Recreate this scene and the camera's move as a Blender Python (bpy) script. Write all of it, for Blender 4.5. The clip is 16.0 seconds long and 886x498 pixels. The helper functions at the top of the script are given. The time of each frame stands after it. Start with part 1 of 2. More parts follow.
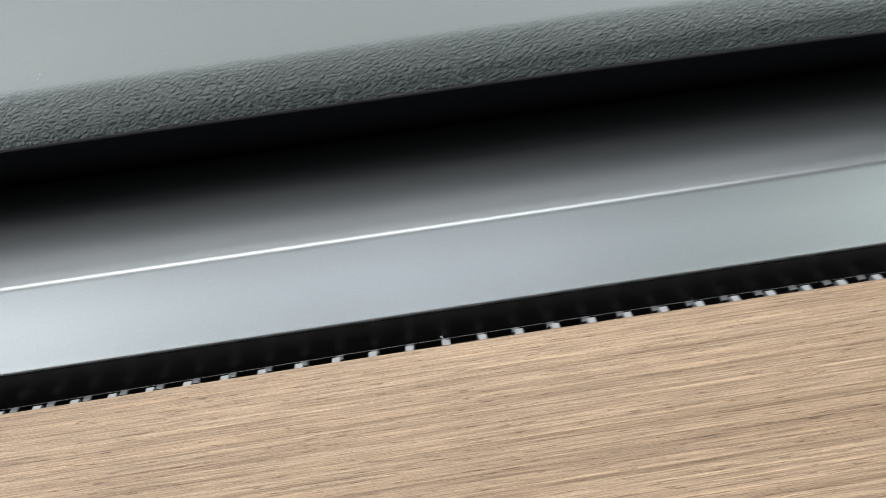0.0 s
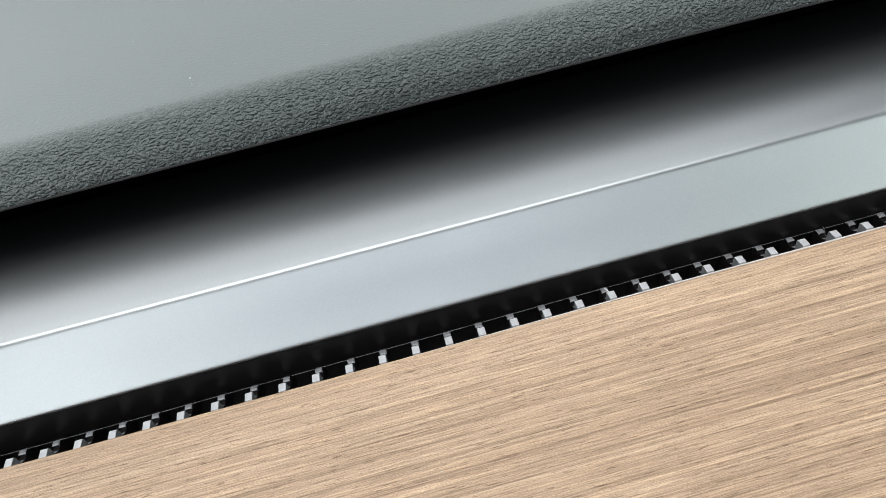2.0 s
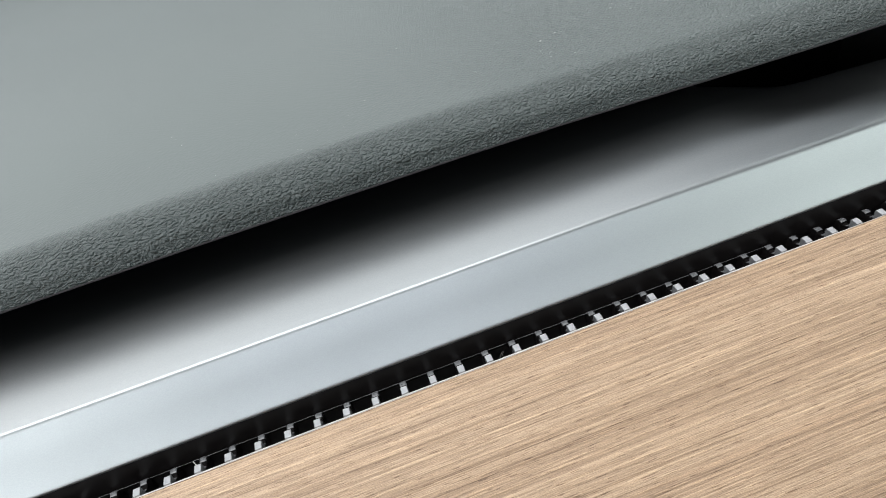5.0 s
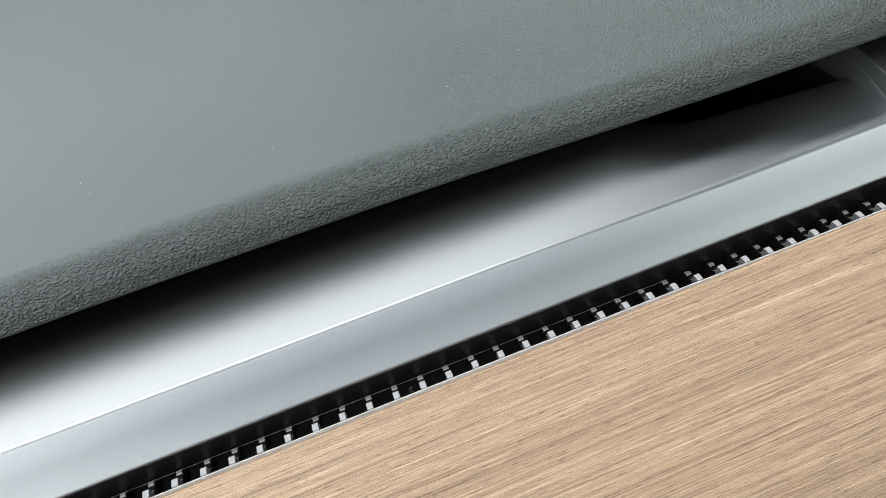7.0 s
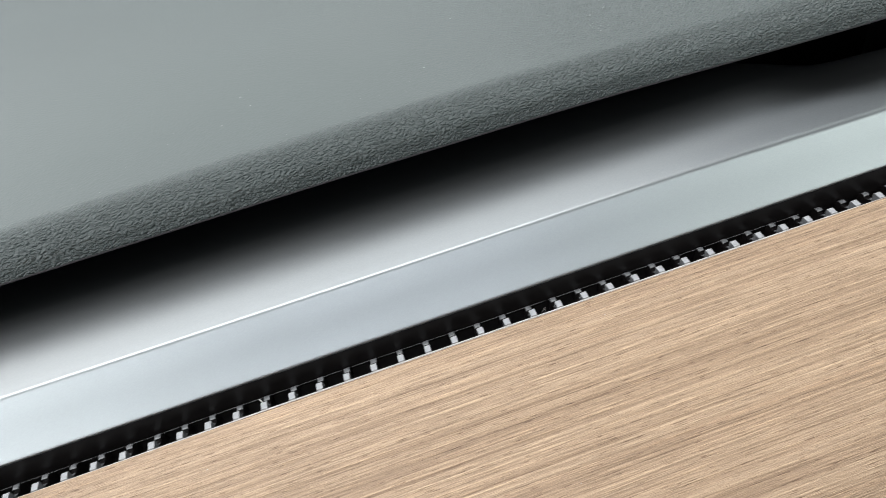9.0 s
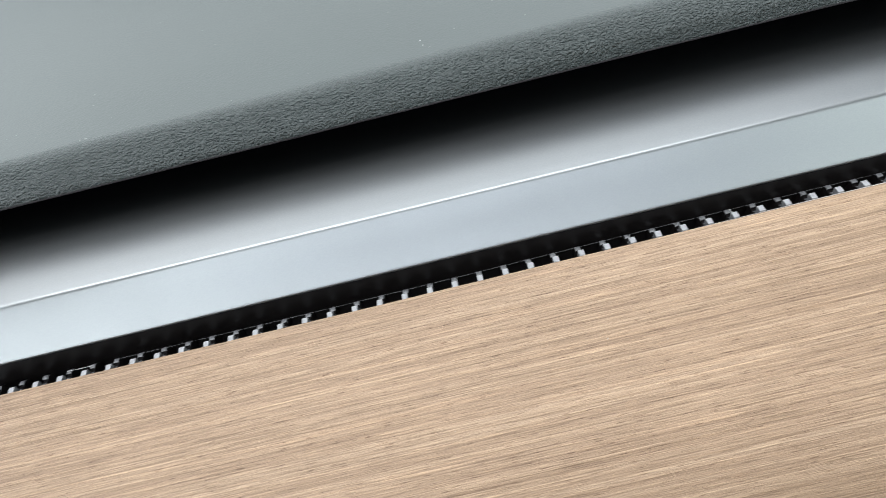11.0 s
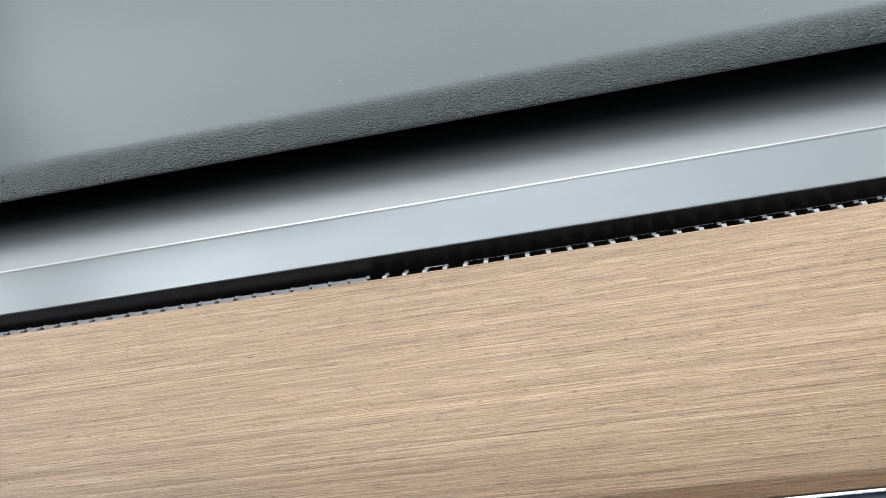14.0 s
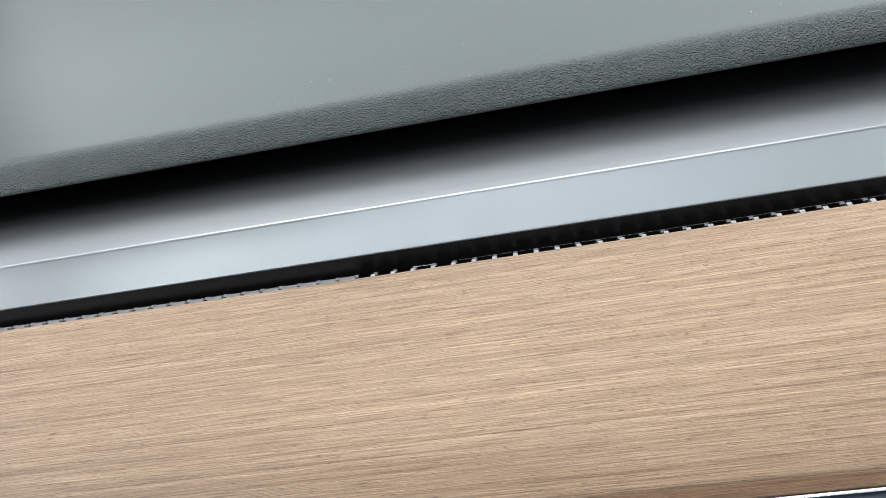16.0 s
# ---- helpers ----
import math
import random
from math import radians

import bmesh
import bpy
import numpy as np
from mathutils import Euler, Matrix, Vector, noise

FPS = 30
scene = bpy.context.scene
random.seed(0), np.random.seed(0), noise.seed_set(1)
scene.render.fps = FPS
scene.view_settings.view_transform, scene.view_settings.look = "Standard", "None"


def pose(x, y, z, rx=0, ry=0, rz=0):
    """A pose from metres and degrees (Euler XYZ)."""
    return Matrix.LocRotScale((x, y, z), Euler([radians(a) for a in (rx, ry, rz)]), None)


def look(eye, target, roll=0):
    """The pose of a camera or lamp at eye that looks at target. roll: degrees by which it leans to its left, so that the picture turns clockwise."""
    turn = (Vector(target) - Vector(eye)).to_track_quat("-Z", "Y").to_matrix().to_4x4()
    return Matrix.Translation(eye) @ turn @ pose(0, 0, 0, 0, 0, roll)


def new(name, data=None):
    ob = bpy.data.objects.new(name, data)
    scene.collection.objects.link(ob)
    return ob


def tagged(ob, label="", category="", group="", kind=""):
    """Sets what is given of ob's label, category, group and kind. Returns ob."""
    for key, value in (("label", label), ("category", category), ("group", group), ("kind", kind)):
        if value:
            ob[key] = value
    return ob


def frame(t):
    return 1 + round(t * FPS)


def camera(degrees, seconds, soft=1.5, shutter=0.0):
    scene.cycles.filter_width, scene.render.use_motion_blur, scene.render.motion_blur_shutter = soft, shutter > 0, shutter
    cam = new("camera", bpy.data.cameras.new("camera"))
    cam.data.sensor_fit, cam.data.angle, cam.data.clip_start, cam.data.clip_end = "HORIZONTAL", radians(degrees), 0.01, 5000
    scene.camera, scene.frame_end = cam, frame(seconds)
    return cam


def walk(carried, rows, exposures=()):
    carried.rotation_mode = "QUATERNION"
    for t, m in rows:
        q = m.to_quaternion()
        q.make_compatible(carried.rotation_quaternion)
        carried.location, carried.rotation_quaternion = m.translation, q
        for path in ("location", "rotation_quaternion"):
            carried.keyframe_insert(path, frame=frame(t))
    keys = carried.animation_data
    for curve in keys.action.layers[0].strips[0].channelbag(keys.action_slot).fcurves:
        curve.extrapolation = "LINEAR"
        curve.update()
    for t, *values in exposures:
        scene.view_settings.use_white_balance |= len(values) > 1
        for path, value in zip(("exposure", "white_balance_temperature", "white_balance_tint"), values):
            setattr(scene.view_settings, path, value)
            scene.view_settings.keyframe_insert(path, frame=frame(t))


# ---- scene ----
cam = camera(68.96, 16.0, soft=0.8, shutter=0.25)
walk(cam, [
    (0.0, pose(-0.00112, -0.07635, 0.06478, 57.965, 6.279, -5.727)),
    (0.3, pose(-0.01541, -0.06602, 0.06589, 52.931, 6.515, -7.393)),
    (0.5, pose(-0.02059, -0.06426, 0.06861, 51.701, 7.081, -8.423)),
    (1.0, pose(-0.02650, -0.06626, 0.07463, 50.578, 7.708, -9.505)),
    (1.5, pose(-0.02949, -0.06813, 0.07742, 49.145, 9.063, -10.708)),
    (2.0, pose(-0.03095, -0.07045, 0.08321, 47.938, 9.713, -11.405)),
    (2.5, pose(-0.02495, -0.07258, 0.08362, 48.785, 9.338, -12.147)),
    (3.0, pose(-0.01175, -0.07231, 0.09005, 47.287, 9.209, -13.297)),
    (3.5, pose(0.00362, -0.07651, 0.08907, 49.273, 10.983, -13.743)),
    (4.0, pose(0.02305, -0.07614, 0.09019, 49.432, 11.657, -14.931)),
    (4.5, pose(0.03398, -0.07610, 0.09547, 48.407, 11.410, -16.317)),
    (5.0, pose(0.04648, -0.07876, 0.09780, 49.142, 11.535, -16.881)),
    (5.2, pose(0.05064, -0.07959, 0.09947, 49.218, 11.641, -17.360)),
    (7.3, pose(0.06465, -0.07466, 0.11305, 44.193, 9.459, -19.125)),
    (7.5, pose(0.06296, -0.07486, 0.11257, 44.407, 9.315, -19.138)),
    (8.0, pose(0.05862, -0.07668, 0.11105, 44.552, 9.955, -18.306)),
    (8.5, pose(0.05065, -0.07928, 0.10788, 45.564, 10.164, -17.537)),
    (9.0, pose(0.03457, -0.08406, 0.10424, 46.699, 10.294, -15.895)),
    (9.2, pose(0.02827, -0.08463, 0.10370, 46.352, 10.618, -14.911)),
    (11.4, pose(-0.07486, -0.10223, 0.11027, 44.162, 11.200, -6.866)),
    (11.5, pose(-0.07700, -0.10409, 0.11105, 44.265, 11.406, -6.457)),
    (11.8, pose(-0.08830, -0.10976, 0.11371, 45.091, 12.104, -5.156)),
    (12.0, pose(-0.09848, -0.11292, 0.11573, 45.570, 12.421, -4.352)),
    (12.5, pose(-0.11227, -0.11787, 0.12093, 45.915, 12.378, -2.780)),
    (13.0, pose(-0.12275, -0.12319, 0.12415, 45.878, 12.173, -1.498)),
    (13.5, pose(-0.12704, -0.12612, 0.12512, 46.598, 11.874, -1.027)),
    (14.0, pose(-0.13129, -0.12872, 0.12545, 46.800, 11.563, -0.512)),
    (14.5, pose(-0.13154, -0.13099, 0.12555, 47.325, 11.491, -0.247)),
    (15.0, pose(-0.13344, -0.13236, 0.12413, 47.490, 11.452, 0.108)),
    (15.5, pose(-0.13104, -0.13317, 0.12265, 48.084, 11.328, 0.155)),
    (16.0, pose(-0.12917, -0.13175, 0.12218, 47.987, 11.115, -0.373)),
], exposures=[(0.0, 0.2, 6500, 10), (0.5, 0.33, 6500, 10), (1.0, 0.4, 6500, 10), (8.5, 0.4, 6500, 10), (11.5, 0.44, 6330, 10), (16.0, 0.44, 6330, 10)])

# ---------------------------------------------------------------- light
world = bpy.data.worlds.new("overcast_sky")
scene.world = world
world.use_nodes = True
wn = world.node_tree
sky = wn.nodes.new("ShaderNodeTexSky")
sky.sky_type = "NISHITA"
sky.sun_disc = False
sky.sun_elevation = radians(48)
sky.sun_rotation = radians(-115)
sky.dust_density = 3.0
haze = wn.nodes.new("ShaderNodeHueSaturation")
haze.inputs["Saturation"].default_value = 0.35
wn.links.new(sky.outputs[0], haze.inputs["Color"])
wn.links.new(haze.outputs[0], wn.nodes["Background"].inputs[0])
wn.nodes["Background"].inputs[1].default_value = 0.06

sun_data = bpy.data.lights.new("sun", "SUN")
sun_data.energy = 0.06
sun_data.angle = radians(40)
sun_data.color = (1.0, 0.985, 0.96)
sun = new("sun", sun_data)
sun.matrix_world = look((-0.906, -0.423, 1.11), (0, 0, 0))


def window_light(name, centre, target, width, height, watts, colour):
    data = bpy.data.lights.new(name, "AREA")
    data.shape, data.size, data.size_y = "RECTANGLE", width, height
    data.energy, data.color = watts, colour
    ob = new(name, data)
    ob.matrix_world = look(centre, target)
    return ob


# overcast daylight that comes in at the car's windows: radiance times pi times area
def opening_light(name, centre, target, width, height, radiance, colour):
    return window_light(name, centre, target, width, height, radiance * math.pi * width * height, colour)


# the overcast sky brightens from the horizon towards the zenith
for step, radiance in ((-0.143, 0.85), (0.0, 2.4), (0.143, 3.3)):
    y, z = 0.303 - 0.733 * step, 0.246 + 0.68 * step
    opening_light("windscreen_light", (0.0, y, z), (0.0, y - 0.364, z - 0.392), 1.10, 0.143, radiance, (0.935, 1.0, 0.995))
opening_light("roof_front_light", (-0.12, 0.006, 0.521), (-0.12, -0.358, 0.129), 1.00, 0.29, 1.5, (0.97, 1.0, 1.02))
opening_light("rear_window_light", (0.0, -1.88, 0.472), (0.0, 0.0, 0.14), 1.45, 0.27, 4.9, (0.92, 0.98, 1.05))
opening_light("left_window_light", (-0.745, -0.86, 0.22), (0.0, -0.86, 0.16), 2.00, 0.48, 2.95, (0.93, 0.99, 1.02))
opening_light("right_window_light", (0.745, -0.72, 0.17), (0.0, -0.72, 0.14), 1.60, 0.36, 2.1, (0.90, 1.0, 0.97))
opening_light("glass_roof_light", (-0.17, -0.27, 0.645), (-0.17, -0.27, 0.0), 0.92, 0.36, 4.0, (0.98, 1.0, 1.01))

# ---------------------------------------------------------------- materials
def material(name):
    m = bpy.data.materials.new(name)
    m.use_nodes = True
    return m, m.node_tree.nodes, m.node_tree.links, m.node_tree.nodes["Principled BSDF"]


def texture(nodes, links, kind, scale, **settings):
    """A texture in the object's own metres; scale is one number or one per axis."""
    coord = nodes.new("ShaderNodeTexCoord")
    mapping = nodes.new("ShaderNodeMapping")
    mapping.inputs["Scale"].default_value = scale if isinstance(scale, tuple) else (scale,) * 3
    tex = nodes.new(kind)
    links.new(coord.outputs["Object"], mapping.inputs[0])
    links.new(mapping.outputs[0], tex.inputs["Vector"])
    tex.inputs["Scale"].default_value = 1.0
    for key, value in settings.items():
        tex.inputs[key].default_value = value
    return tex


def ramp(nodes, links, source, *stops):
    r = nodes.new("ShaderNodeValToRGB")
    while len(r.color_ramp.elements) < len(stops):
        r.color_ramp.elements.new(0.5)
    for e, (pos, col) in zip(r.color_ramp.elements, stops):
        e.position = pos
        e.color = (*col, 1) if isinstance(col, tuple) else (col, col, col, 1)
    links.new(source, r.inputs[0])
    return r.outputs[0]


def mix(nodes, links, mode, fac, a, b):
    n = nodes.new("ShaderNodeMix")
    n.data_type, n.blend_type = "RGBA", mode
    if isinstance(fac, (int, float)):
        n.inputs[0].default_value = fac
    else:
        links.new(fac, n.inputs[0])
    for sock, v in ((n.inputs[6], a), (n.inputs[7], b)):
        if isinstance(v, tuple):
            sock.default_value = (*v, 1)
        else:
            links.new(v, sock)
    return n.outputs[2]


def bump(nodes, links, height, strength, distance, normal=None):
    b = nodes.new("ShaderNodeBump")
    b.inputs["Strength"].default_value = strength
    b.inputs["Distance"].default_value = distance
    links.new(height, b.inputs["Height"])
    if normal is not None:
        links.new(normal, b.inputs["Normal"])
    return b.outputs[0]


def wood_material(name, wood_tint):
    m, n, l, p = material(name)
    broad = texture(n, l, "ShaderNodeTexNoise", (5.0, 620.0, 620.0), Detail=3.0, Roughness=0.55)
    line = texture(n, l, "ShaderNodeTexNoise", (9.0, 2100.0, 2100.0), Detail=4.0, Roughness=0.7, Distortion=0.1)
    fine = texture(n, l, "ShaderNodeTexNoise", (70.0, 4300.0, 4300.0), Detail=2.0, Roughness=0.6, Distortion=0.15)
    pores = texture(n, l, "ShaderNodeTexNoise", (330.0, 4600.0, 4600.0), Detail=1.0, Roughness=0.5)
    patch = texture(n, l, "ShaderNodeTexNoise", (9.0, 60.0, 60.0), Detail=2.0)
    mote = texture(n, l, "ShaderNodeTexNoise", (3000.0, 5200.0, 5200.0), Detail=3.0, Roughness=0.7)
    base = ramp(n, l, broad.outputs["Fac"], (0.34, (0.254, 0.172, 0.113)), (0.5, (0.290, 0.201, 0.133)), (0.66, (0.318, 0.226, 0.153)))
    streak = ramp(n, l, line.outputs["Fac"], (0.35, (0.66, 0.61, 0.56)), (0.45, (0.97, 0.96, 0.95)), (0.55, (1.02, 1.02, 1.02)), (0.65, (1.30, 1.29, 1.26)))
    hair = ramp(n, l, fine.outputs["Fac"], (0.32, (0.70, 0.66, 0.62)), (0.5, (1.0, 1.0, 1.0)), (0.68, (1.22, 1.22, 1.20)))
    pore = ramp(n, l, pores.outputs["Fac"], (0.27, (0.45, 0.37, 0.31)), (0.36, (1.0, 1.0, 1.0)))
    speck = ramp(n, l, mote.outputs["Fac"], (0.32, (0.70, 0.66, 0.62)), (0.47, (1.0, 1.0, 1.0)), (0.60, (1.08, 1.07, 1.04)), (0.70, (1.45, 1.43, 1.33)))
    dashes = texture(n, l, "ShaderNodeTexNoise", (130.0, 2900.0, 2900.0), Detail=2.0, Roughness=0.6, Distortion=0.4)
    dash = ramp(n, l, dashes.outputs["Fac"], (0.30, (0.66, 0.61, 0.57)), (0.42, (0.96, 0.95, 0.94)), (0.56, (1.02, 1.02, 1.02)), (0.68, (1.30, 1.29, 1.25)))
    tone = ramp(n, l, patch.outputs["Fac"], (0.3, (0.95, 0.94, 0.92)), (0.7, (1.04, 1.04, 1.04)))
    c = mix(n, l, "MULTIPLY", 1.0, base, streak)
    c = mix(n, l, "MULTIPLY", 0.85, c, hair)
    c = mix(n, l, "MULTIPLY", 0.9, c, pore)
    c = mix(n, l, "MULTIPLY", 0.55, c, dash)
    c = mix(n, l, "MULTIPLY", 0.9, c, speck)
    c = mix(n, l, "MULTIPLY", 1.0, c, tone)
    c = mix(n, l, "MULTIPLY", 1.0, c, wood_tint)
    l.new(c, p.inputs["Base Color"])
    p.inputs["Roughness"].default_value = 0.52
    p.inputs["Specular IOR Level"].default_value = 0.5
    h = bump(n, l, fine.outputs["Fac"], 0.7, 0.00018)
    h = bump(n, l, mote.outputs["Fac"], 0.6, 0.00010, h)
    h = bump(n, l, dashes.outputs["Fac"], 0.6, 0.00022, h)
    h = bump(n, l, pores.outputs["Fac"], 0.5, 0.00014, h)
    l.new(h, p.inputs["Normal"])
    return m


def pad_material():
    m, n, l, p = material("grained_soft_touch_plastic")
    warp = texture(n, l, "ShaderNodeTexNoise", 1400.0, Detail=2.0)
    coord = n.new("ShaderNodeTexCoord")
    add = n.new("ShaderNodeMixRGB")
    add.blend_type = "ADD"
    add.inputs[0].default_value = 0.0006
    l.new(coord.outputs["Object"], add.inputs[1])
    l.new(warp.outputs["Color"], add.inputs[2])
    mp = n.new("ShaderNodeMapping")
    mp.inputs["Scale"].default_value = (1150.0, 2100.0, 2100.0)
    l.new(add.outputs[0], mp.inputs[0])
    worm = n.new("ShaderNodeTexNoise")
    worm.inputs["Scale"].default_value = 1.0
    worm.inputs["Detail"].default_value = 0.8
    worm.inputs["Distortion"].default_value = 1.0
    l.new(mp.outputs[0], worm.inputs["Vector"])
    wrinkle = n.new("ShaderNodeMapRange")
    wrinkle.inputs[1].default_value, wrinkle.inputs[2].default_value = 0.25, 0.75
    l.new(worm.outputs["Fac"], wrinkle.inputs[0])
    fine = texture(n, l, "ShaderNodeTexNoise", (4200.0, 5200.0, 5200.0), Detail=2.0)
    cells = n.new("ShaderNodeMapping")
    cells.inputs["Scale"].default_value = (860.0, 1400.0, 1400.0)
    l.new(add.outputs[0], cells.inputs[0])
    pebble = n.new("ShaderNodeTexVoronoi")
    pebble.feature = "DISTANCE_TO_EDGE"
    pebble.inputs["Scale"].default_value = 1.0
    l.new(cells.outputs[0], pebble.inputs["Vector"])
    crease = n.new("ShaderNodeMapRange")
    crease.interpolation_type = "SMOOTHSTEP"
    crease.inputs[2].default_value = 0.34
    l.new(pebble.outputs["Distance"], crease.inputs[0])
    relief = mix(n, l, "MIX", 0.5, crease.outputs[0], wrinkle.outputs[0])
    relief = mix(n, l, "MIX", 0.08, relief, fine.outputs["Color"])
    # the graining is deep on the rolled front edge and shallow on the flat top, less so towards the vent's closed end
    sep = n.new("ShaderNodeSeparateXYZ")
    l.new(coord.outputs["Object"], sep.inputs[0])
    top = n.new("ShaderNodeMapRange")
    top.interpolation_type = "SMOOTHSTEP"
    for i, v in zip((1, 2, 3, 4), (0.0265, 0.0330, 1.0, 0.07)):
        top.inputs[i].default_value = v
    l.new(sep.outputs["Y"], top.inputs[0])
    side = n.new("ShaderNodeMapRange")
    side.interpolation_type = "SMOOTHSTEP"
    for i, v in zip((1, 2, 3, 4), (0.02, 0.11, 0.0, 0.38)):
        side.inputs[i].default_value = v
    l.new(sep.outputs["X"], side.inputs[0])
    deep = n.new("ShaderNodeMath")
    deep.operation = "MAXIMUM"
    l.new(top.outputs[0], deep.inputs[0])
    l.new(side.outputs[0], deep.inputs[1])
    tone = texture(n, l, "ShaderNodeTexNoise", 30.0, Detail=3.0)
    base = ramp(n, l, tone.outputs["Fac"], (0.3, (0.027, 0.035, 0.034)), (0.7, (0.033, 0.042, 0.041)))
    p.inputs["Specular IOR Level"].default_value = 0.47
    l.new(base, p.inputs["Base Color"])
    l.new(ramp(n, l, tone.outputs["Fac"], (0.3, 0.30), (0.7, 0.34)), p.inputs["Roughness"])
    h = n.new("ShaderNodeBump")
    h.inputs["Distance"].default_value = 0.00085
    l.new(deep.outputs[0], h.inputs["Strength"])
    l.new(relief, h.inputs["Height"])
    l.new(h.outputs[0], p.inputs["Normal"])
    return m


def satin_metal():
    m, n, l, p = material("satin_silver_paint")
    n.remove(p)
    gloss = n.new("ShaderNodeBsdfAnisotropic")
    gloss.distribution = "BECKMANN"
    flake = texture(n, l, "ShaderNodeTexNoise", 5200.0, Detail=1.0)
    soft = texture(n, l, "ShaderNodeTexNoise", 45.0, Detail=3.0)
    l.new(ramp(n, l, flake.outputs["Fac"], (0.3, (0.295, 0.310, 0.314)), (0.7, (0.335, 0.350, 0.354))), gloss.inputs["Color"])
    l.new(ramp(n, l, soft.outputs["Fac"], (0.3, 0.355), (0.7, 0.38)), gloss.inputs["Roughness"])
    l.new(bump(n, l, flake.outputs["Fac"], 0.12, 0.00003), gloss.inputs["Normal"])
    sheen = n.new("ShaderNodeBsdfAnisotropic")
    sheen.distribution = "BECKMANN"
    sheen.inputs["Roughness"].default_value = 0.6
    sheen.inputs["Color"].default_value = (0.31, 0.325, 0.33, 1)
    paint = n.new("ShaderNodeBsdfDiffuse")
    paint.inputs["Color"].default_value = (0.32, 0.335, 0.34, 1)
    coat, both = n.new("ShaderNodeMixShader"), n.new("ShaderNodeMixShader")
    coat.inputs[0].default_value, both.inputs[0].default_value = 0.26, 0.035
    for a, b in ((gloss.outputs[0], coat.inputs[1]), (sheen.outputs[0], coat.inputs[2]), (coat.outputs[0], both.inputs[1]),
                 (paint.outputs[0], both.inputs[2]), (both.outputs[0], n["Material Output"].inputs["Surface"])):
        l.new(a, b)
    return m


def plastic(name, colour, rough, spec=0.5, grain=0.0, metal=0.0):
    m, n, l, p = material(name)
    t = texture(n, l, "ShaderNodeTexNoise", 400.0, Detail=4.0)
    lo, hi = tuple(c * 0.88 for c in colour), tuple(c * 1.12 for c in colour)
    l.new(ramp(n, l, t.outputs["Fac"], (0.3, lo), (0.7, hi)), p.inputs["Base Color"])
    l.new(ramp(n, l, t.outputs["Fac"], (0.3, rough * 0.9), (0.7, min(1, rough * 1.1))), p.inputs["Roughness"])
    p.inputs["Specular IOR Level"].default_value = spec
    p.inputs["Metallic"].default_value = metal
    if grain:
        g = texture(n, l, "ShaderNodeTexNoise", 2500.0, Detail=2.0)
        l.new(bump(n, l, g.outputs["Fac"], grain, 0.0001), p.inputs["Normal"])
    return m


WOOD = wood_material("open_pore_oak_veneer", (1.0, 1.0, 1.0))
WOOD_EDGE = wood_material("brown_stained_shaded_oak_edge", (0.50, 0.42, 0.34))
PAD = pad_material()
SILVER = satin_metal()
BLACK = plastic("black_gloss_plastic", (0.007, 0.006, 0.006), 0.36, 0.45)
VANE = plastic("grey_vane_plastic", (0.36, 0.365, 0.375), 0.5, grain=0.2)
VANE_DARK = plastic("mid_grey_vane_plastic", (0.15, 0.154, 0.16), 0.4, grain=0.2)
BLANK = plastic("dull_grey_plastic", (0.20, 0.204, 0.212), 0.5, grain=0.2)
RAIL = plastic("light_grey_plastic", (0.47, 0.45, 0.435), 0.5, grain=0.2)
DUCT = plastic("matt_black_duct", (0.004, 0.004, 0.005), 0.9, 0.1)
CHROME = plastic("bright_chrome", (0.85, 0.86, 0.88), 0.3, metal=1.0)
NAVY = plastic("dark_blue_leatherette", (0.006, 0.012, 0.022), 0.5, grain=0.4)
SCREEN = plastic("satin_black_plastic", (0.012, 0.013, 0.015), 0.4)
HOUSING = plastic("black_grained_plastic", (0.016, 0.015, 0.015), 0.5, grain=0.6)
LIP = plastic("matt_charcoal_plastic", (0.018, 0.017, 0.018), 0.7, 0.3)
DARKTRIM = plastic("dark_cabin_plastic", (0.06, 0.06, 0.065), 0.7, 0.3)
LINER = plastic("grey_roof_lining", (0.30, 0.30, 0.30), 0.9, 0.1)
LINT = plastic("pale_lint", (0.6, 0.6, 0.58), 0.9, 0.2)
HAIR = plastic("dark_hair", (0.16, 0.15, 0.14), 0.5)
DUST = plastic("pale_dust", (0.42, 0.43, 0.42), 0.9, 0.2)
GROUND = plastic("asphalt", (0.05, 0.05, 0.05), 0.9, 0.2)

# ---------------------------------------------------------------- shape helpers
MM = 0.001


def part(name, bm, mat, parent=None, label="", smooth=True):
    me = bpy.data.meshes.new(name)
    bmesh.ops.recalc_face_normals(bm, faces=bm.faces)
    for f in bm.faces:
        f.smooth = smooth and len(f.verts) < 8
    bm.to_mesh(me)
    bm.free()
    me.materials.append(mat)
    ob = new(name, me)
    if parent is not None:
        ob.parent = parent
    if label:
        ob["label"] = label
    return ob


def thing(name, label, category, group="", kind=""):
    return tagged(new(name), label, category, group, kind)


def loft(sections):
    """A skin through equal-length rings of points in millimetres."""
    bm = bmesh.new()
    rings = [[bm.verts.new((x * MM, y * MM, z * MM)) for x, y, z in s] for s in sections]
    n = len(rings[0])
    for a, b in zip(rings, rings[1:]):
        for i in range(n):
            j = (i + 1) % n
            bm.faces.new((a[i], a[j], b[j], b[i]))
    for ring in (rings[0][::-1], rings[-1]):
        bm.faces.new([bm.verts.new(v.co) for v in ring])
    return bm


def extrude(profile, x0, x1, steps=1):
    xs = [x0 + (x1 - x0) * i / steps for i in range(steps + 1)]
    return loft([[(x, y, z) for y, z in profile] for x in xs])


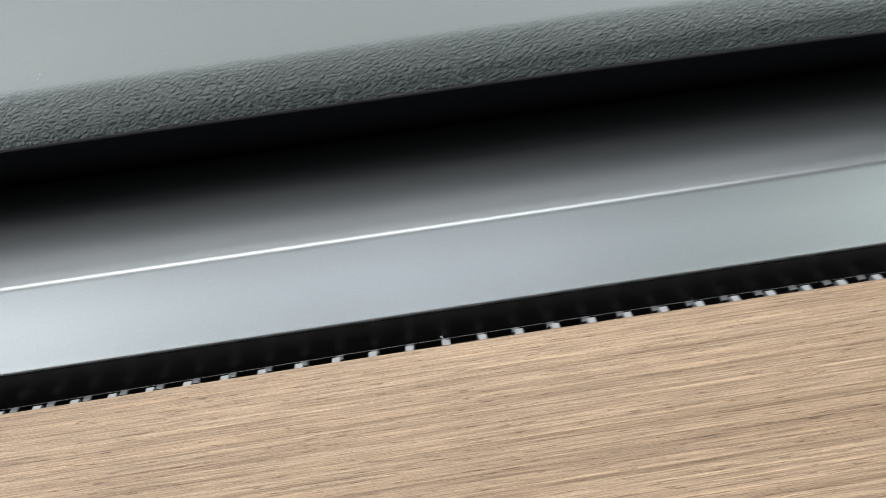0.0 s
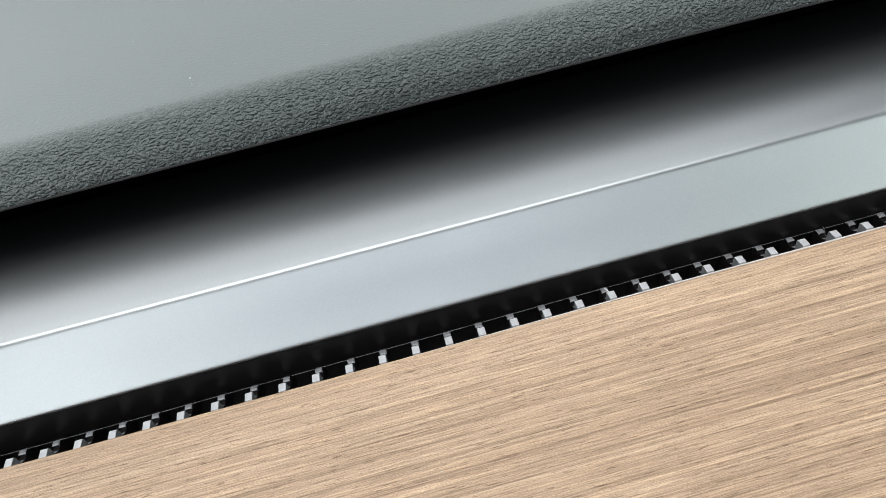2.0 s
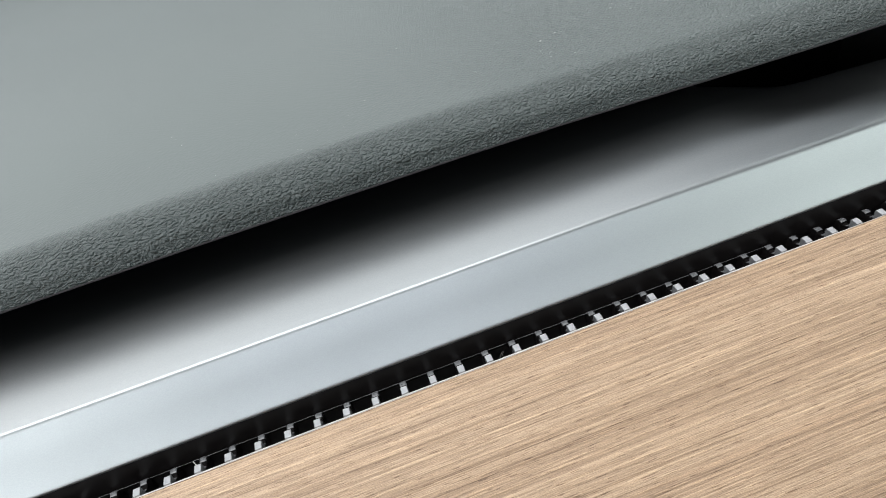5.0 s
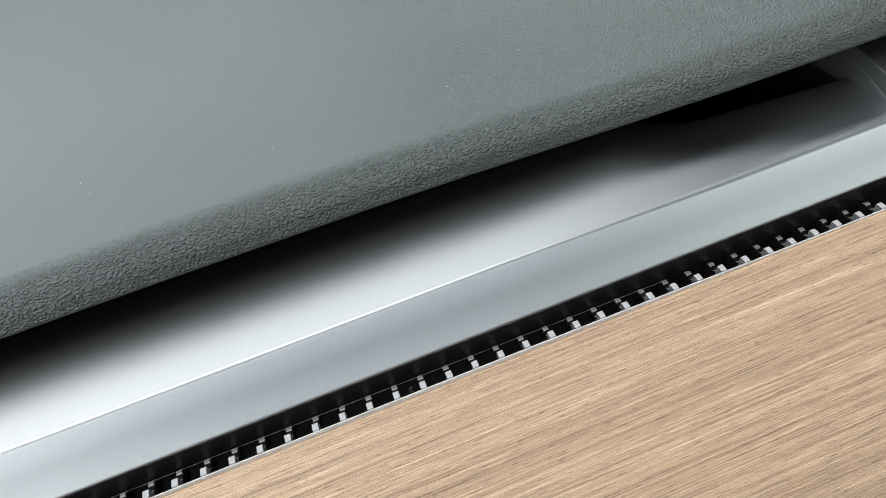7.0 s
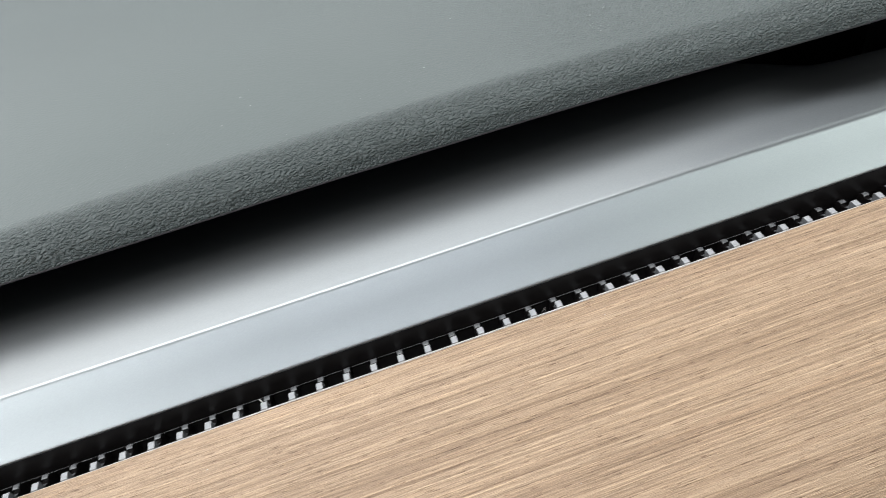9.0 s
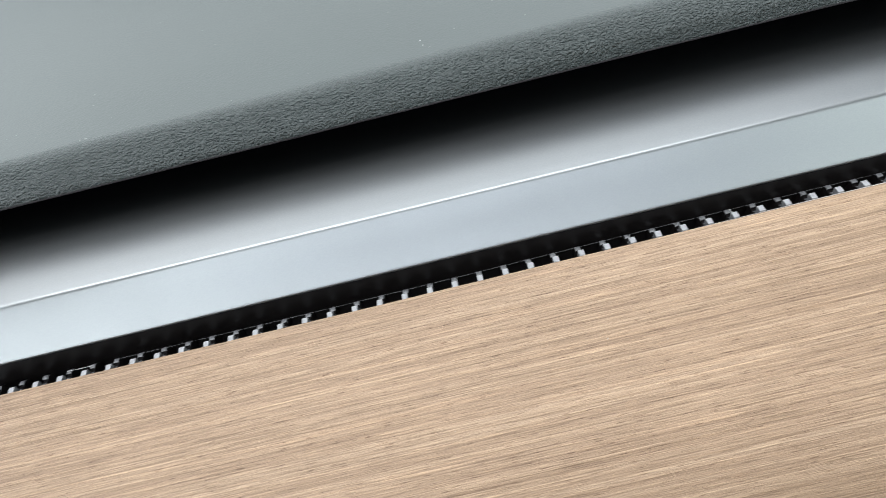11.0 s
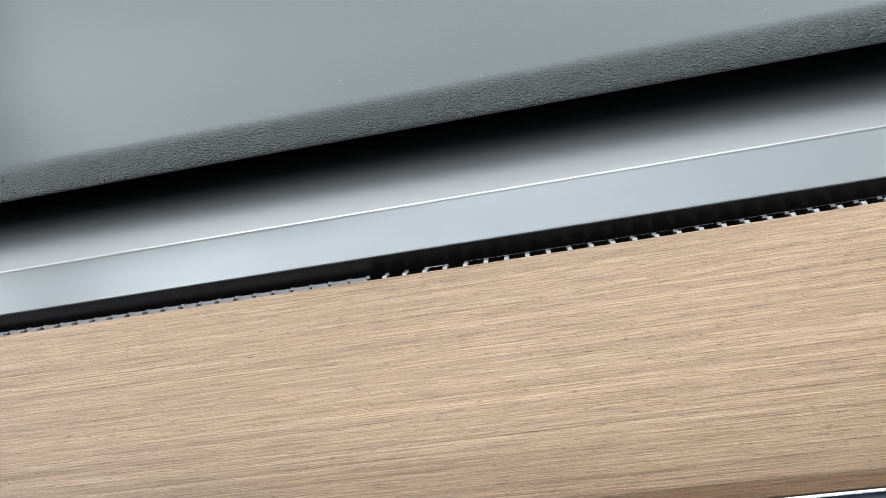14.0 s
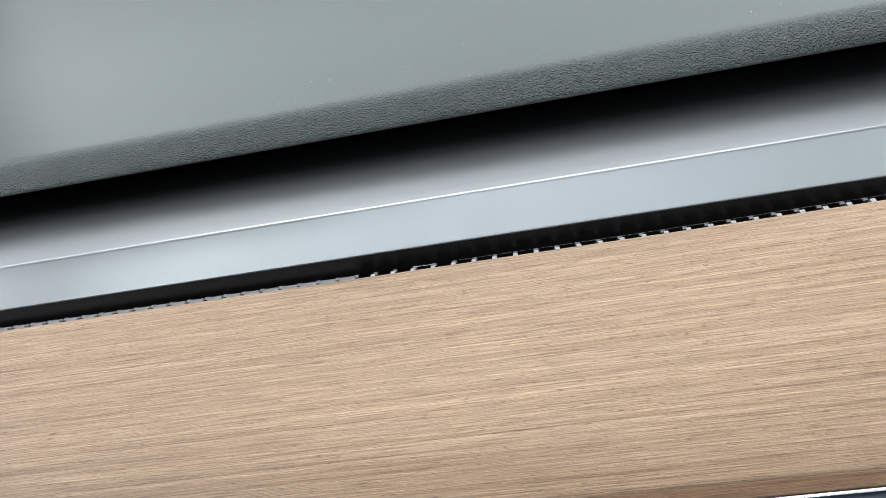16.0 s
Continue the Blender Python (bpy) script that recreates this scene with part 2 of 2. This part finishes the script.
def rounded(points, radii, n=5):
    """A closed outline with its corners rounded off."""
    out = []
    for i, (p, r) in enumerate(zip(points, radii)):
        a, b = Vector(points[i - 1]), Vector(points[(i + 1) % len(points)])
        p = Vector(p)
        if r <= 0:
            out.append(tuple(p))
            continue
        u, v = (a - p).normalized(), (b - p).normalized()
        d = min(r / math.tan(max(u.angle(v) / 2, 0.05)), (a - p).length * 0.49, (b - p).length * 0.49)
        s, e = p + u * d, p + v * d
        for k in range(n + 1):
            t = k / n
            q = s * (1 - t) ** 2 + p * 2 * t * (1 - t) + e * t * t
            out.append((q.x, q.y))
    return out


def block(x0, x1, y0, y1, z0, z1):
    bm = bmesh.new()
    bmesh.ops.create_cube(bm, size=1.0)
    for v in bm.verts:
        v.co = Vector(((x0, x1)[v.co.x > 0], (y0, y1)[v.co.y > 0], (z0, z1)[v.co.z > 0])) * MM
    return bm


def smoothstep(a, b, x):
    t = max(0.0, min(1.0, (x - a) / (b - a)))
    return t * t * (3 - 2 * t)


def curve(points, n=4):
    """A smooth line through points."""
    out = []
    for i in range(len(points) - 1):
        a, b, c, d = (Vector(points[k]) for k in (max(i - 1, 0), i, i + 1, min(i + 2, len(points) - 1)))
        for k in range(n):
            t = k / n
            q = 0.5 * (2 * b + (c - a) * t + (2 * a - 5 * b + 4 * c - d) * t * t + (3 * b - a - 3 * c + d) * t ** 3)
            out.append((q.x, q.y))
    return out + [tuple(points[-1])]


LEFT, RIGHT = -620.0, 640.0          # the dashboard's ends
VENT_RIGHT = 189.0                   # where the vent closes

# ---------------------------------------------------------------- wooden trim
LEAN = radians(58)
DOWN = Vector((-math.sin(LEAN), -math.cos(LEAN)))     # down the face
BACK = Vector((math.cos(LEAN), -math.sin(LEAN)))      # into the dashboard


def on_face(s, d=0.0):
    v = DOWN * s + BACK * d
    return (v.x, v.y)


def bow(s):
    """How far the face curves back at s down from its upper edge."""
    return max(0.0, s - 34) ** 2 / 104.5


def rise(x):
    """How far the trim's upper edge bows up at x, from 0 to 1."""
    return smoothstep(-110, 30, x)


def build_wood():
    root = thing("wood_trim_panel", "long pale oak veneer dashboard trim panel with fine straight grain", "trim panel")
    face = [on_face(t, bow(t)) for t in range(1, 65, 3)]
    body = face[1:] + [on_face(65.2, bow(65.2)), on_face(65.4, 16.0), on_face(4.0, 8.0)]
    rings = []
    for x in [LEFT, -300] + list(range(-120, 41, 20)) + [200, RIGHT]:
        up = 0.55 * rise(x)
        edge = [on_face(0.35 - up, 0.5), on_face(0.3 - up, 0.22), on_face(0.55 - up, 0.02), on_face(1.0 - up, 0.0)]
        rings.append([(x, y, z) for y, z in edge + body])
    part("veneer", loft(rings), WOOD, root)
    low = bow(65.2)
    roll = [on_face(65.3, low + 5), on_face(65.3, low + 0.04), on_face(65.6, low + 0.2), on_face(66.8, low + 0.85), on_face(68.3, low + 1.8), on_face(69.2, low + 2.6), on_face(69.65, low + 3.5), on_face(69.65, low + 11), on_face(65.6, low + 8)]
    part("lower_edge", extrude(roll, LEFT, RIGHT, 4), WOOD_EDGE, root, "brown stained and shaded rolled lower edge")
    return root


build_wood()


def build_chrome():
    outline = rounded([on_face(69.8, 12.2), on_face(70.75, 12.0), on_face(70.85, 15.3), on_face(69.8, 15.3)], [0.3, 0.4, 0.1, 0.1], 4)
    ob = part("chrome_strip", extrude(outline, LEFT, RIGHT, 2), CHROME)
    return tagged(ob, "thin bright chrome strip under the wooden trim", "trim strip")


build_chrome()


def build_lower_dash():
    a = [on_face(69.7, 20.5), on_face(69.7, 15.5), on_face(70.95, 15.5), on_face(71.0, 13.7), on_face(73, 13.3), on_face(90, 13.3)]
    b = [(-98, -78), (-105, -140), (-60, -260), (60, -260), (60, -60)]
    ob = part("lower_dashboard", extrude(a + b, LEFT, RIGHT, 2), NAVY)
    return tagged(ob, "dark navy leatherette lower dashboard below the chrome strip", "dashboard")


build_lower_dash()

# ---------------------------------------------------------------- padded top
def pad_edge(x):
    """Height of the pad's lower front edge."""
    return 32.2 - 0.4 * smoothstep(15, 70, x) - 3.0 * smoothstep(60, 165, x) - 0.4 * smoothstep(-150, -330, -x)


def build_pad():
    root = thing("dashboard_pad", "dark grey grained soft-touch dashboard top pad with a rounded front edge", "dashboard pad")
    secs, lining = [], []
    slim = [(23.6, -0.15), (23.2, 0.2), (23.1, 0.7), (23.45, 1.5), (24.3, 2.55), (25.5, 3.7), (27.0, 4.95), (28.2, 5.82), (29.1, 6.34), (30.1, 6.68), (31.5, 6.90)]
    stout = [(23.6, -0.15), (23.2, 0.2), (23.05, 0.7), (23.25, 1.5), (23.75, 2.5), (24.5, 3.5), (25.5, 4.45), (26.8, 5.3), (28.2, 5.95), (29.8, 6.45), (31.5, 6.8)]
    n = 64
    for i in range(n + 1):
        x = LEFT + (RIGHT - LEFT) * i / n
        z = pad_edge(x)
        full = smoothstep(-50, 100, x)
        nose = [(a * (1 - full) + c * full, z + b * (1 - full) + d * full) for (a, b), (c, d) in zip(slim, stout)]
        forward = 1.1 * smoothstep(-100, -20, x)
        nose = [(y - forward * smoothstep(0.7, 4.5, h - z), h) for y, h in nose]
        prof = curve(nose, 3) + [(33, z + 7.08), (45, z + 8.35), (80, z + 12.0), (130, z + 14.8), (240, z + 14), (420, z + 6),
                (430, z - 10), (430, z - 30), (90, z - 12), (60, z - 6), (34, z - 1.6), (27, z - 0.6), (24.4, z - 0.25)]
        secs.append([(x, y, h) for y, h in prof])
        under = [(24.0, 0.25), (27, 0.65), (34, 1.65), (60, 6.05), (90, 12.05), (90, 12.6), (60, 6.6), (34, 2.1), (27, 1.0), (24.1, 0.45)]
        lining.append([(x, y, z - d) for y, d in under])
    part("skin", loft(secs), PAD, root)
    lip = [[(x, y, pad_edge(x) + h) for y, h in ((23.8, -0.3), (23.35, -0.17), (23.08, 0.05), (23.03, 0.3), (23.2, 0.4), (23.9, 0.2))] for x in np.linspace(LEFT, RIGHT, n + 1)]
    part("edge_lip", loft(lip), LIP, root, "smooth black lower lip")
    part("underside", loft(lining), DUCT, root, "pad underside blackened for the shade there")
    return root


build_pad()

# ---------------------------------------------------------------- upper vent
def blade_profile(x):
    """The silver blade: front face, rounded lip, and floor that rolls away into the duct."""
    far, near = smoothstep(122, 152, x), smoothstep(140, 176, x)
    deep = min(5.0, max(0.0, (189 - x) * 0.105))
    lip = [(8.27, 0.40), (8.20, 0.68), (8.25, 1.02), (8.5, 1.42), (11.35, 7.25), (13.76, 12.28), (13.95, 12.62), (14.12, 12.86), (14.31, 13.04), (14.55, 13.17)]
    sag = smoothstep(85, 155, x) * 0.9
    lip = [(y - sag * 0.45 * smoothstep(0.9, 12, z), z - sag * smoothstep(0.9, 12, z)) for y, z in lip]
    roll = [(14.7, 13.22), (15.0, 13.33), (16.5, 13.9), (19, 14.85), (22, 15.94), (25, 16.96), (28, 17.83), (31, 18.5), (35, 18.96), (40, 18.8), (46, 17.2), (54, 13.0), (58, 10)]
    level = [(14.7, 13.2), (15.0, 13.24), (16.5, 13.34), (19, 13.44), (22, 13.52), (25, 13.58), (28, 13.62), (30.4 + deep, 13.65), (30.8 + deep, 13.6), (31.0 + deep, 13.2), (31.1 + deep, 10), (31.2 + deep, 0), (31.3 + deep, -12)]
    floor = []
    for (a, b), (c, d) in zip(roll, level):
        flat = near + (far - near) * smoothstep(18, 29, a)
        floor.append((a * (1 - flat) + c * flat, b * (1 - flat) + d * flat))
    floor = [(y, z - sag * max(0.0, min(1.0, (31 - y) / 17))) for y, z in floor]
    under = [(30, -14), (14.5, -14), (13.6, -12), (10.6, -0.6), (9.5, 0.05), (8.75, 0.10), (8.5, 0.17)]
    return lip + floor[:1] + curve(floor[1:8], 4) + floor[8:] + under


PITCH = 6.0
FIRST, LAST = -58, 30               # vanes
CLOSED = -30                        # cells left of this vane are blanked off


def lift(x):
    """How far the grille follows the bow of the trim, sinking again at its closed end."""
    return rise(x) - 0.35 * smoothstep(100, 165, x)


def vane_place(k):
    """Where a vane sits along the grille."""
    up = lift(k * PITCH)
    return Vector((k * PITCH, 0.85 * up, 0.62 * up)) * MM


def build_vent():
    root = thing("air_vent", "long dashboard air vent with silver blade and short grey vanes", "air vent")
    xs = [LEFT, -500] + list(np.linspace(-420, 120, 55)) + list(np.linspace(124, 176, 14)) + [VENT_RIGHT - 0.15]
    rings = [[(x, y, z) for y, z in blade_profile(x)] for x in xs]
    part("blade", loft(rings), SILVER, root, "satin silver blade with a rolled bright edge")
    foot = [(8.3, 0.9), (8.7, 1.74), (13.0, 10.77), (13.3, 11.4), (13.9, 12.2), (16.0, 12.3), (70, 12.3), (70, -14), (9, -14)]
    cap = part("end_cap", extrude(rounded(foot, [0.3, 0, 0, 0.2, 0.4, 0, 0, 0, 0], 4), VENT_RIGHT, RIGHT - 8, 2), SILVER, root, "satin silver end cap")
    top = [(14.0, 12.0), (15.0, 13.3), (17.8, 16.2), (22.5, 18.2), (31, 20.0), (45, 22), (60, 23), (70, 23), (70, 12.1), (14.3, 12.1)]
    top = rounded(top, [0.3, 0.9, 2.5, 4, 0, 0, 0, 0, 0, 0], 4)
    steps = ((0.0, 0.42), (0.03, 0.22), (0.14, 0.06), (0.36, 0.0), (1.0, 0.0), (RIGHT - VENT_RIGHT - 12, 0.0))
    part("end_wall", loft([[(VENT_RIGHT + dx + (z - 13.3) * 0.3, y + dip * 0.4 * (z > 13), z - dip * (z > 13)) for y, z in top] for dx, dip in steps]), SILVER, cap)
    part("duct", extrude([(62, 27), (66, 27), (66, -30), (20, -30), (20, -26), (62, -26)], LEFT, VENT_RIGHT, 1), DUCT, root, "matt black duct", smooth=False)
    left = FIRST * PITCH - 200
    wall = [(8.6, 0.0), (9.8, 0.0), (10.2, -7), (11.8, -18), (2.4, -18), (2.4, -17), (10.8, -17), (8.85, -6.6)]
    grille = part("grille", extrude(wall, left, VENT_RIGHT + 20, 1), BLACK, root, "glossy black grille frame", smooth=False)
    strip = rounded([(1.9, -5.2), (2.38, -3.98), (2.68, -4.02), (2.68, -5.6)], [0.1, 0.1, 0.08, 0], 3)
    stations = [left] + list(range(-120, 41, 20)) + [100, 120, 140, 165, VENT_RIGHT]
    part("rail", loft([[(x, y + 0.85 * lift(x), z + 0.62 * lift(x)) for y, z in strip] for x in stations]), RAIL, grille, "pale grey rail")
    front = [(1.6, -16.9), (2.5, -16.9), (2.5, -5.7), (1.6, -5.7)]
    part("front_wall", extrude(front, left, VENT_RIGHT, 1), BLACK, grille, smooth=False)
    seam = [(7.42, -5.94), (7.46, -5.90), (7.50, -5.94), (7.46, -5.98)]
    part("bead", loft([[(x, y + 0.85 * lift(x), z + 0.62 * lift(x)) for y, z in seam] for x in [(CLOSED + 5) * PITCH] + list(range(-120, 41, 20)) + [127]]), VANE_DARK, grille, "hair-thin moulding bead", smooth=False)
    post = rounded([(2.65, -4.4), (2.7, -3.72), (4.3, -3.62), (4.55, -3.9), (4.5, -9.0), (2.65, -9.0)], [0, 0.12, 0.18, 0.15, 0, 0], 3)
    cap = rounded([(6.5, -6.05), (6.75, -5.9), (7.45, -5.86), (7.75, -6.1), (10.4, -8.4), (10.4, -10.0), (6.5, -10.0)], [0.05, 0.12, 0.2, 0.2, 0, 0, 0], 3)
    web = [(4.3, -5.6), (5.6, -6.4), (6.7, -6.6), (6.7, -9.0), (4.3, -9.0)]
    bm = loft([[(x, y, z - d) for y, z in post] for x, d in ((-0.66, 0.07), (-0.56, 0.0), (0.56, 0.0), (0.66, 0.07))])
    for prof, half, drop in ((cap, 0.66, 0.16), (web, 0.56, 0.08)):
        extra = loft([[(x, y, z - d) for y, z in prof] for x, d in ((-half, drop), (-half * 0.75, 0.0), (half * 0.75, 0.0), (half, drop))])
        shell = bpy.data.meshes.new("shell")
        extra.to_mesh(shell)
        extra.free()
        bm.from_mesh(shell)
        bpy.data.meshes.remove(shell)
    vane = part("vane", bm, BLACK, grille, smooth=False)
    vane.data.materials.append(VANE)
    vane.data.materials.append(VANE_DARK)
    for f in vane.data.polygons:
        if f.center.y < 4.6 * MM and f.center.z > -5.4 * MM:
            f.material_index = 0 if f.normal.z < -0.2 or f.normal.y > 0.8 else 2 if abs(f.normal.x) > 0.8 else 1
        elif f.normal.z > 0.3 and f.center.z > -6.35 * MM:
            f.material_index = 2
    dimmed = vane.data.copy()
    dimmed.materials[1] = dimmed.materials[2] = BLANK
    vane.location = vane_place(FIRST)
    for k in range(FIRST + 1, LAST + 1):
        o = new("vane", vane.data if k > CLOSED else dimmed)
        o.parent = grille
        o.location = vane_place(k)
    plate_prof = rounded([(4.5, -6.0), (4.8, -5.6), (7.0, -5.7), (7.3, -6.0), (7.3, -7.0), (4.5, -7.0)], [0.1, 0.2, 0.2, 0.1, 0, 0], 2)
    plate = part("blanking_plate", loft([[(x, y, z) for y, z in plate_prof] for x in (0.72, 5.28)]), BLANK, grille, smooth=False)
    plate.location = vane_place(FIRST)
    for k in range(FIRST + 1, CLOSED):
        o = new("blanking_plate", plate.data)
        o.parent = grille
        o.location = vane_place(k)
    return root


build_vent()

# ---------------------------------------------------------------- driver display
def tube(points, radius, n=12, flat=1.0):
    """A round bar along points in millimetres."""
    pts = [Vector(p) for p in points]
    rings = []
    for i, p in enumerate(pts):
        a = pts[i - 1] if i else p
        b = pts[i + 1] if i + 1 < len(pts) else p
        t = (b - a).normalized()
        u = t.cross(Vector((0, 1, 0)) if abs(t.y) < 0.9 else Vector((1, 0, 0))).normalized()
        v = t.cross(u)
        rings.append([tuple(p + u * radius * math.cos(k * math.tau / n) + v * radius * flat * math.sin(k * math.tau / n)) for k in range(n)])
    return loft(rings)


def build_display():
    root = thing("driver_display", "slim black driver display standing before the wooden trim", "display")
    slab = rounded([(-300, 42), (0, 42), (0, 140), (-300, 140)], [9, 9, 9, 9], 6)
    rings = [[(-150 + (x + 150) * (1 - k / 300), y, 91 + (z - 91) * (1 - k / 98)) for x, z in slab] for y, k in ((-104, 5), (-103, 1.6), (-101, 0), (-93, 0), (-91, 1.6), (-90, 5))]
    part("housing", loft(rings), HOUSING, root, "black grained plastic housing")
    glass = rounded([(-292, 50), (-8, 50), (-8, 132), (-292, 132)], [4] * 4, 4)
    part("screen", loft([[(x, y, z) for x, z in glass] for y in (-103.5, -104.6)]), SCREEN, root, "dark glass front")
    part("foot", tube([(-150, -96, 48), (-150, -80, 20), (-150, -55, -20)], 14, 12, flat=0.5), SCREEN, root)
    root.location = Vector((-201.0, 0, 0)) * MM
    return root


build_display()

# ---------------------------------------------------------------- lint, hairs and dust
def strand(name, points, radius, mat, label, category):
    """A thin curved strand through points in millimetres."""
    pts = [Vector(p) for p in points]
    fine = []
    for i in range(len(pts) - 1):
        p0, p1, p2, p3 = pts[max(i - 1, 0)], pts[i], pts[i + 1], pts[min(i + 2, len(pts) - 1)]
        for k in range(6):
            t = k / 6
            fine.append(0.5 * (2 * p1 + (p2 - p0) * t + (2 * p0 - 5 * p1 + 4 * p2 - p3) * t * t + (3 * p1 - p0 - 3 * p2 + p3) * t ** 3))
    fine.append(pts[-1])
    return tagged(part(name, tube([tuple(p) for p in fine], radius, 6), mat), label, category)


strand("lint_fibre", [(0.3, 3.9, -3.62), (0.0, 4.6, -3.4), (-0.35, 5.3, -3.1), (-0.75, 5.9, -2.8)], 0.075, LINT, "short white lint fibre stuck upright on a vent vane", "lint")
strand("hair", [(42.2, 4.3, -3.6), (41.4, 5.2, -4.2), (41.6, 6.6, -4.6), (42.2, 7.2, -4.6), (41.9, 7.6, -4.0)], 0.035, HAIR, "thin curved hair caught between the vent vanes", "hair")
strand("hair", [(62.6, 6.2, -6.6), (63.2, 6.8, -6.0), (63.6, 6.6, -5.6), (63.2, 6.0, -5.8), (63.7, 5.4, -6.0), (64.6, 5.2, -6.2)], 0.035, HAIR, "thin looped hair lying on the vent vanes", "hair")
strand("hair", [(-162.4, 7.2, -5.85), (-160.4, 6.9, -5.55), (-158.0, 6.8, -5.5), (-155.8, 7.2, -5.85)], 0.07, LINT, "pale fibre stretched between two vent vanes", "hair")
strand("lint_fibre", [(42.0, 3.6, -3.65), (41.5, 4.0, -3.4), (41.9, 4.5, -3.2), (41.4, 4.8, -3.1)], 0.05, LINT, "small curled lint fibre on a vent vane", "lint")


def pad_height(x, y):
    prof = [(28.2, 5.82), (30.2, 6.7), (33, 7.08), (45, 8.35), (80, 12.0), (130, 14.8), (240, 14)]
    for (a, h), (b, g) in zip(prof, prof[1:]):
        if y <= b:
            return pad_edge(x) + h + (g - h) * (y - a) / (b - a)
    return pad_edge(x) + 14


def fleck(verts, faces, centre, size, rng):
    """One flat, uneven crumb of dust."""
    c, n = Vector(centre), len(verts)
    stretch, turn = rng.uniform(0.45, 1.0), rng.uniform(0, math.tau)
    for k in range(5):
        a, r = k * math.tau / 5, size * rng.uniform(0.6, 1.0) / 2
        x, y = r * math.cos(a), r * math.sin(a) * stretch
        verts.append((c + Vector((x * math.cos(turn) - y * math.sin(turn), x * math.sin(turn) + y * math.cos(turn), 0))) * MM)
    verts.append((c + Vector((0, 0, size * 0.35))) * MM)
    faces.extend([(n + k, n + (k + 1) % 5, n + 5) for k in range(5)])
    faces.append(tuple(n + k for k in range(4, -1, -1)))


def build_dust(name, spots, label, mat):
    rng = random.Random(7)
    verts, faces = [], []
    for x, y, z, size in spots:
        fleck(verts, faces, (x, y, z), size, rng)
    me = bpy.data.meshes.new(name)
    me.from_pydata(verts, [], faces)
    me.materials.append(mat)
    return tagged(new(name, me), label, "dust", kind="stuff")


rng = random.Random(11)
pad_spots = [(-11.2, 105, 0.5), (14.5, 51, 0.42), (65.0, 58, 0.55), (54.0, 42, 0.42), (97, 45.5, 0.5), (-12.9, 77, 0.32), (93, 43.8, 0.6), (111.7, 49, 0.6),
             (16.5, 46.8, 0.42), (-60.8, 37.4, 0.55), (-178, 42.6, 0.6), (-184, 43.7, 0.4), (-60.4, 35.4, 0.45), (-137, 32, 0.45), (-224, 39.6, 0.45), (-138, 48, 0.4)]
pad_spots += [(rng.uniform(-290, 190), 28 + 75 * rng.random() ** 1.7, rng.uniform(0.10, 0.24)) for _ in range(260)]
pad_spots += [(rng.gauss(-165, 22), 29 + abs(rng.gauss(0, 7)), rng.uniform(0.12, 0.3)) for _ in range(45)]
pad_spots += [(rng.gauss(98, 12), 40 + rng.gauss(0, 4), rng.uniform(0.12, 0.3)) for _ in range(25)]
build_dust("pad_dust", [(x, y, pad_height(x, y) + 0.01, d) for x, y, d in pad_spots], "scattered pale dust specks on the grained pad", DUST)

wood_spots = [(-12.3, 7.0, 0.4), (-36.5, 18.9, 0.4), (73.1, 3.9, 0.3), (-100.6, 4.2, 0.3)]
wood_spots += [(rng.uniform(-280, 190), rng.uniform(2, 56), rng.uniform(0.08, 0.18)) for _ in range(70)]
build_dust("wood_dust", [(x, *on_face(s, bow(s) - 0.02), d) for x, s, d in wood_spots], "few tiny pale dust specks on the wooden trim", DUST)

# ---------------------------------------------------------------- the unseen cabin round it, added to close off the sky
def wall(name, bm, mat, label, category="wall"):
    return tagged(part(name, bm, mat, smooth=False), label, category, kind="structure")


wall("floor", block(-760, 760, -1900, 460, -700, -680), DARKTRIM, "dark cabin floor", "floor")
wall("wall_left", block(-780, -760, -1900, 460, -680, -90), DARKTRIM, "dark door below the side window")
wall("wall_right", block(760, 780, -1900, 460, -680, -90), DARKTRIM, "dark door below the side window")
wall("wall_rear", block(-760, 760, -1920, -1900, -680, 332), DARKTRIM, "dark cabin rear below the rear window")
wall("wall_front", block(-760, 760, 460, 480, -680, 30), DARKTRIM, "dark bulkhead below the windscreen")
for side, back, front, high in ((-1, -1870, 150, 470), (1, -1530, 90, 360)):
    a, b = sorted((side * 760, side * 780))
    wall("pillar_rear", block(a, b, -1920, back, -90, 660), LINER, "grey lined pillar behind the side window")
    wall("pillar_front", block(a, b, front, 480, -90, 660), LINER, "grey lined pillar beside the windscreen")
    wall("roof_rail", block(a, b, back, front, high, 660), LINER, "grey lined rail over the side window")
header = [(x, y, z) for x in (-760, 760) for y, z in ((138, 399), (112, 424), (125, 438), (151, 413))]
wall("header_blocker", loft([header[:4], header[4:]]), LINER, "grey lined panel added over the windscreen to block sky")
wall("right_blocker", block(445, 760, 455, 480, 30, 660), DARKTRIM, "dark panel added across the right end of the windscreen")
wall("rear_header", block(-760, 760, -1920, -1900, 606, 660), LINER, "grey lined header over the rear window")
# the roof lining, with an opening for the glass roof
wall("ceiling", block(-760, 760, -1920, -450, 660, 680), LINER, "pale grey roof lining behind the glass roof", "ceiling")
wall("ceiling_left", block(-760, -630, -450, -90, 660, 680), LINER, "pale grey roof lining beside the glass roof", "ceiling")
wall("ceiling_right", block(390, 760, -450, -90, 660, 680), LINER, "pale grey roof lining beside the glass roof", "ceiling")
wall("ground", block(-60000, 60000, -60000, 60000, -1100, -1060), GROUND, "grey asphalt ground outside the car", "ground")
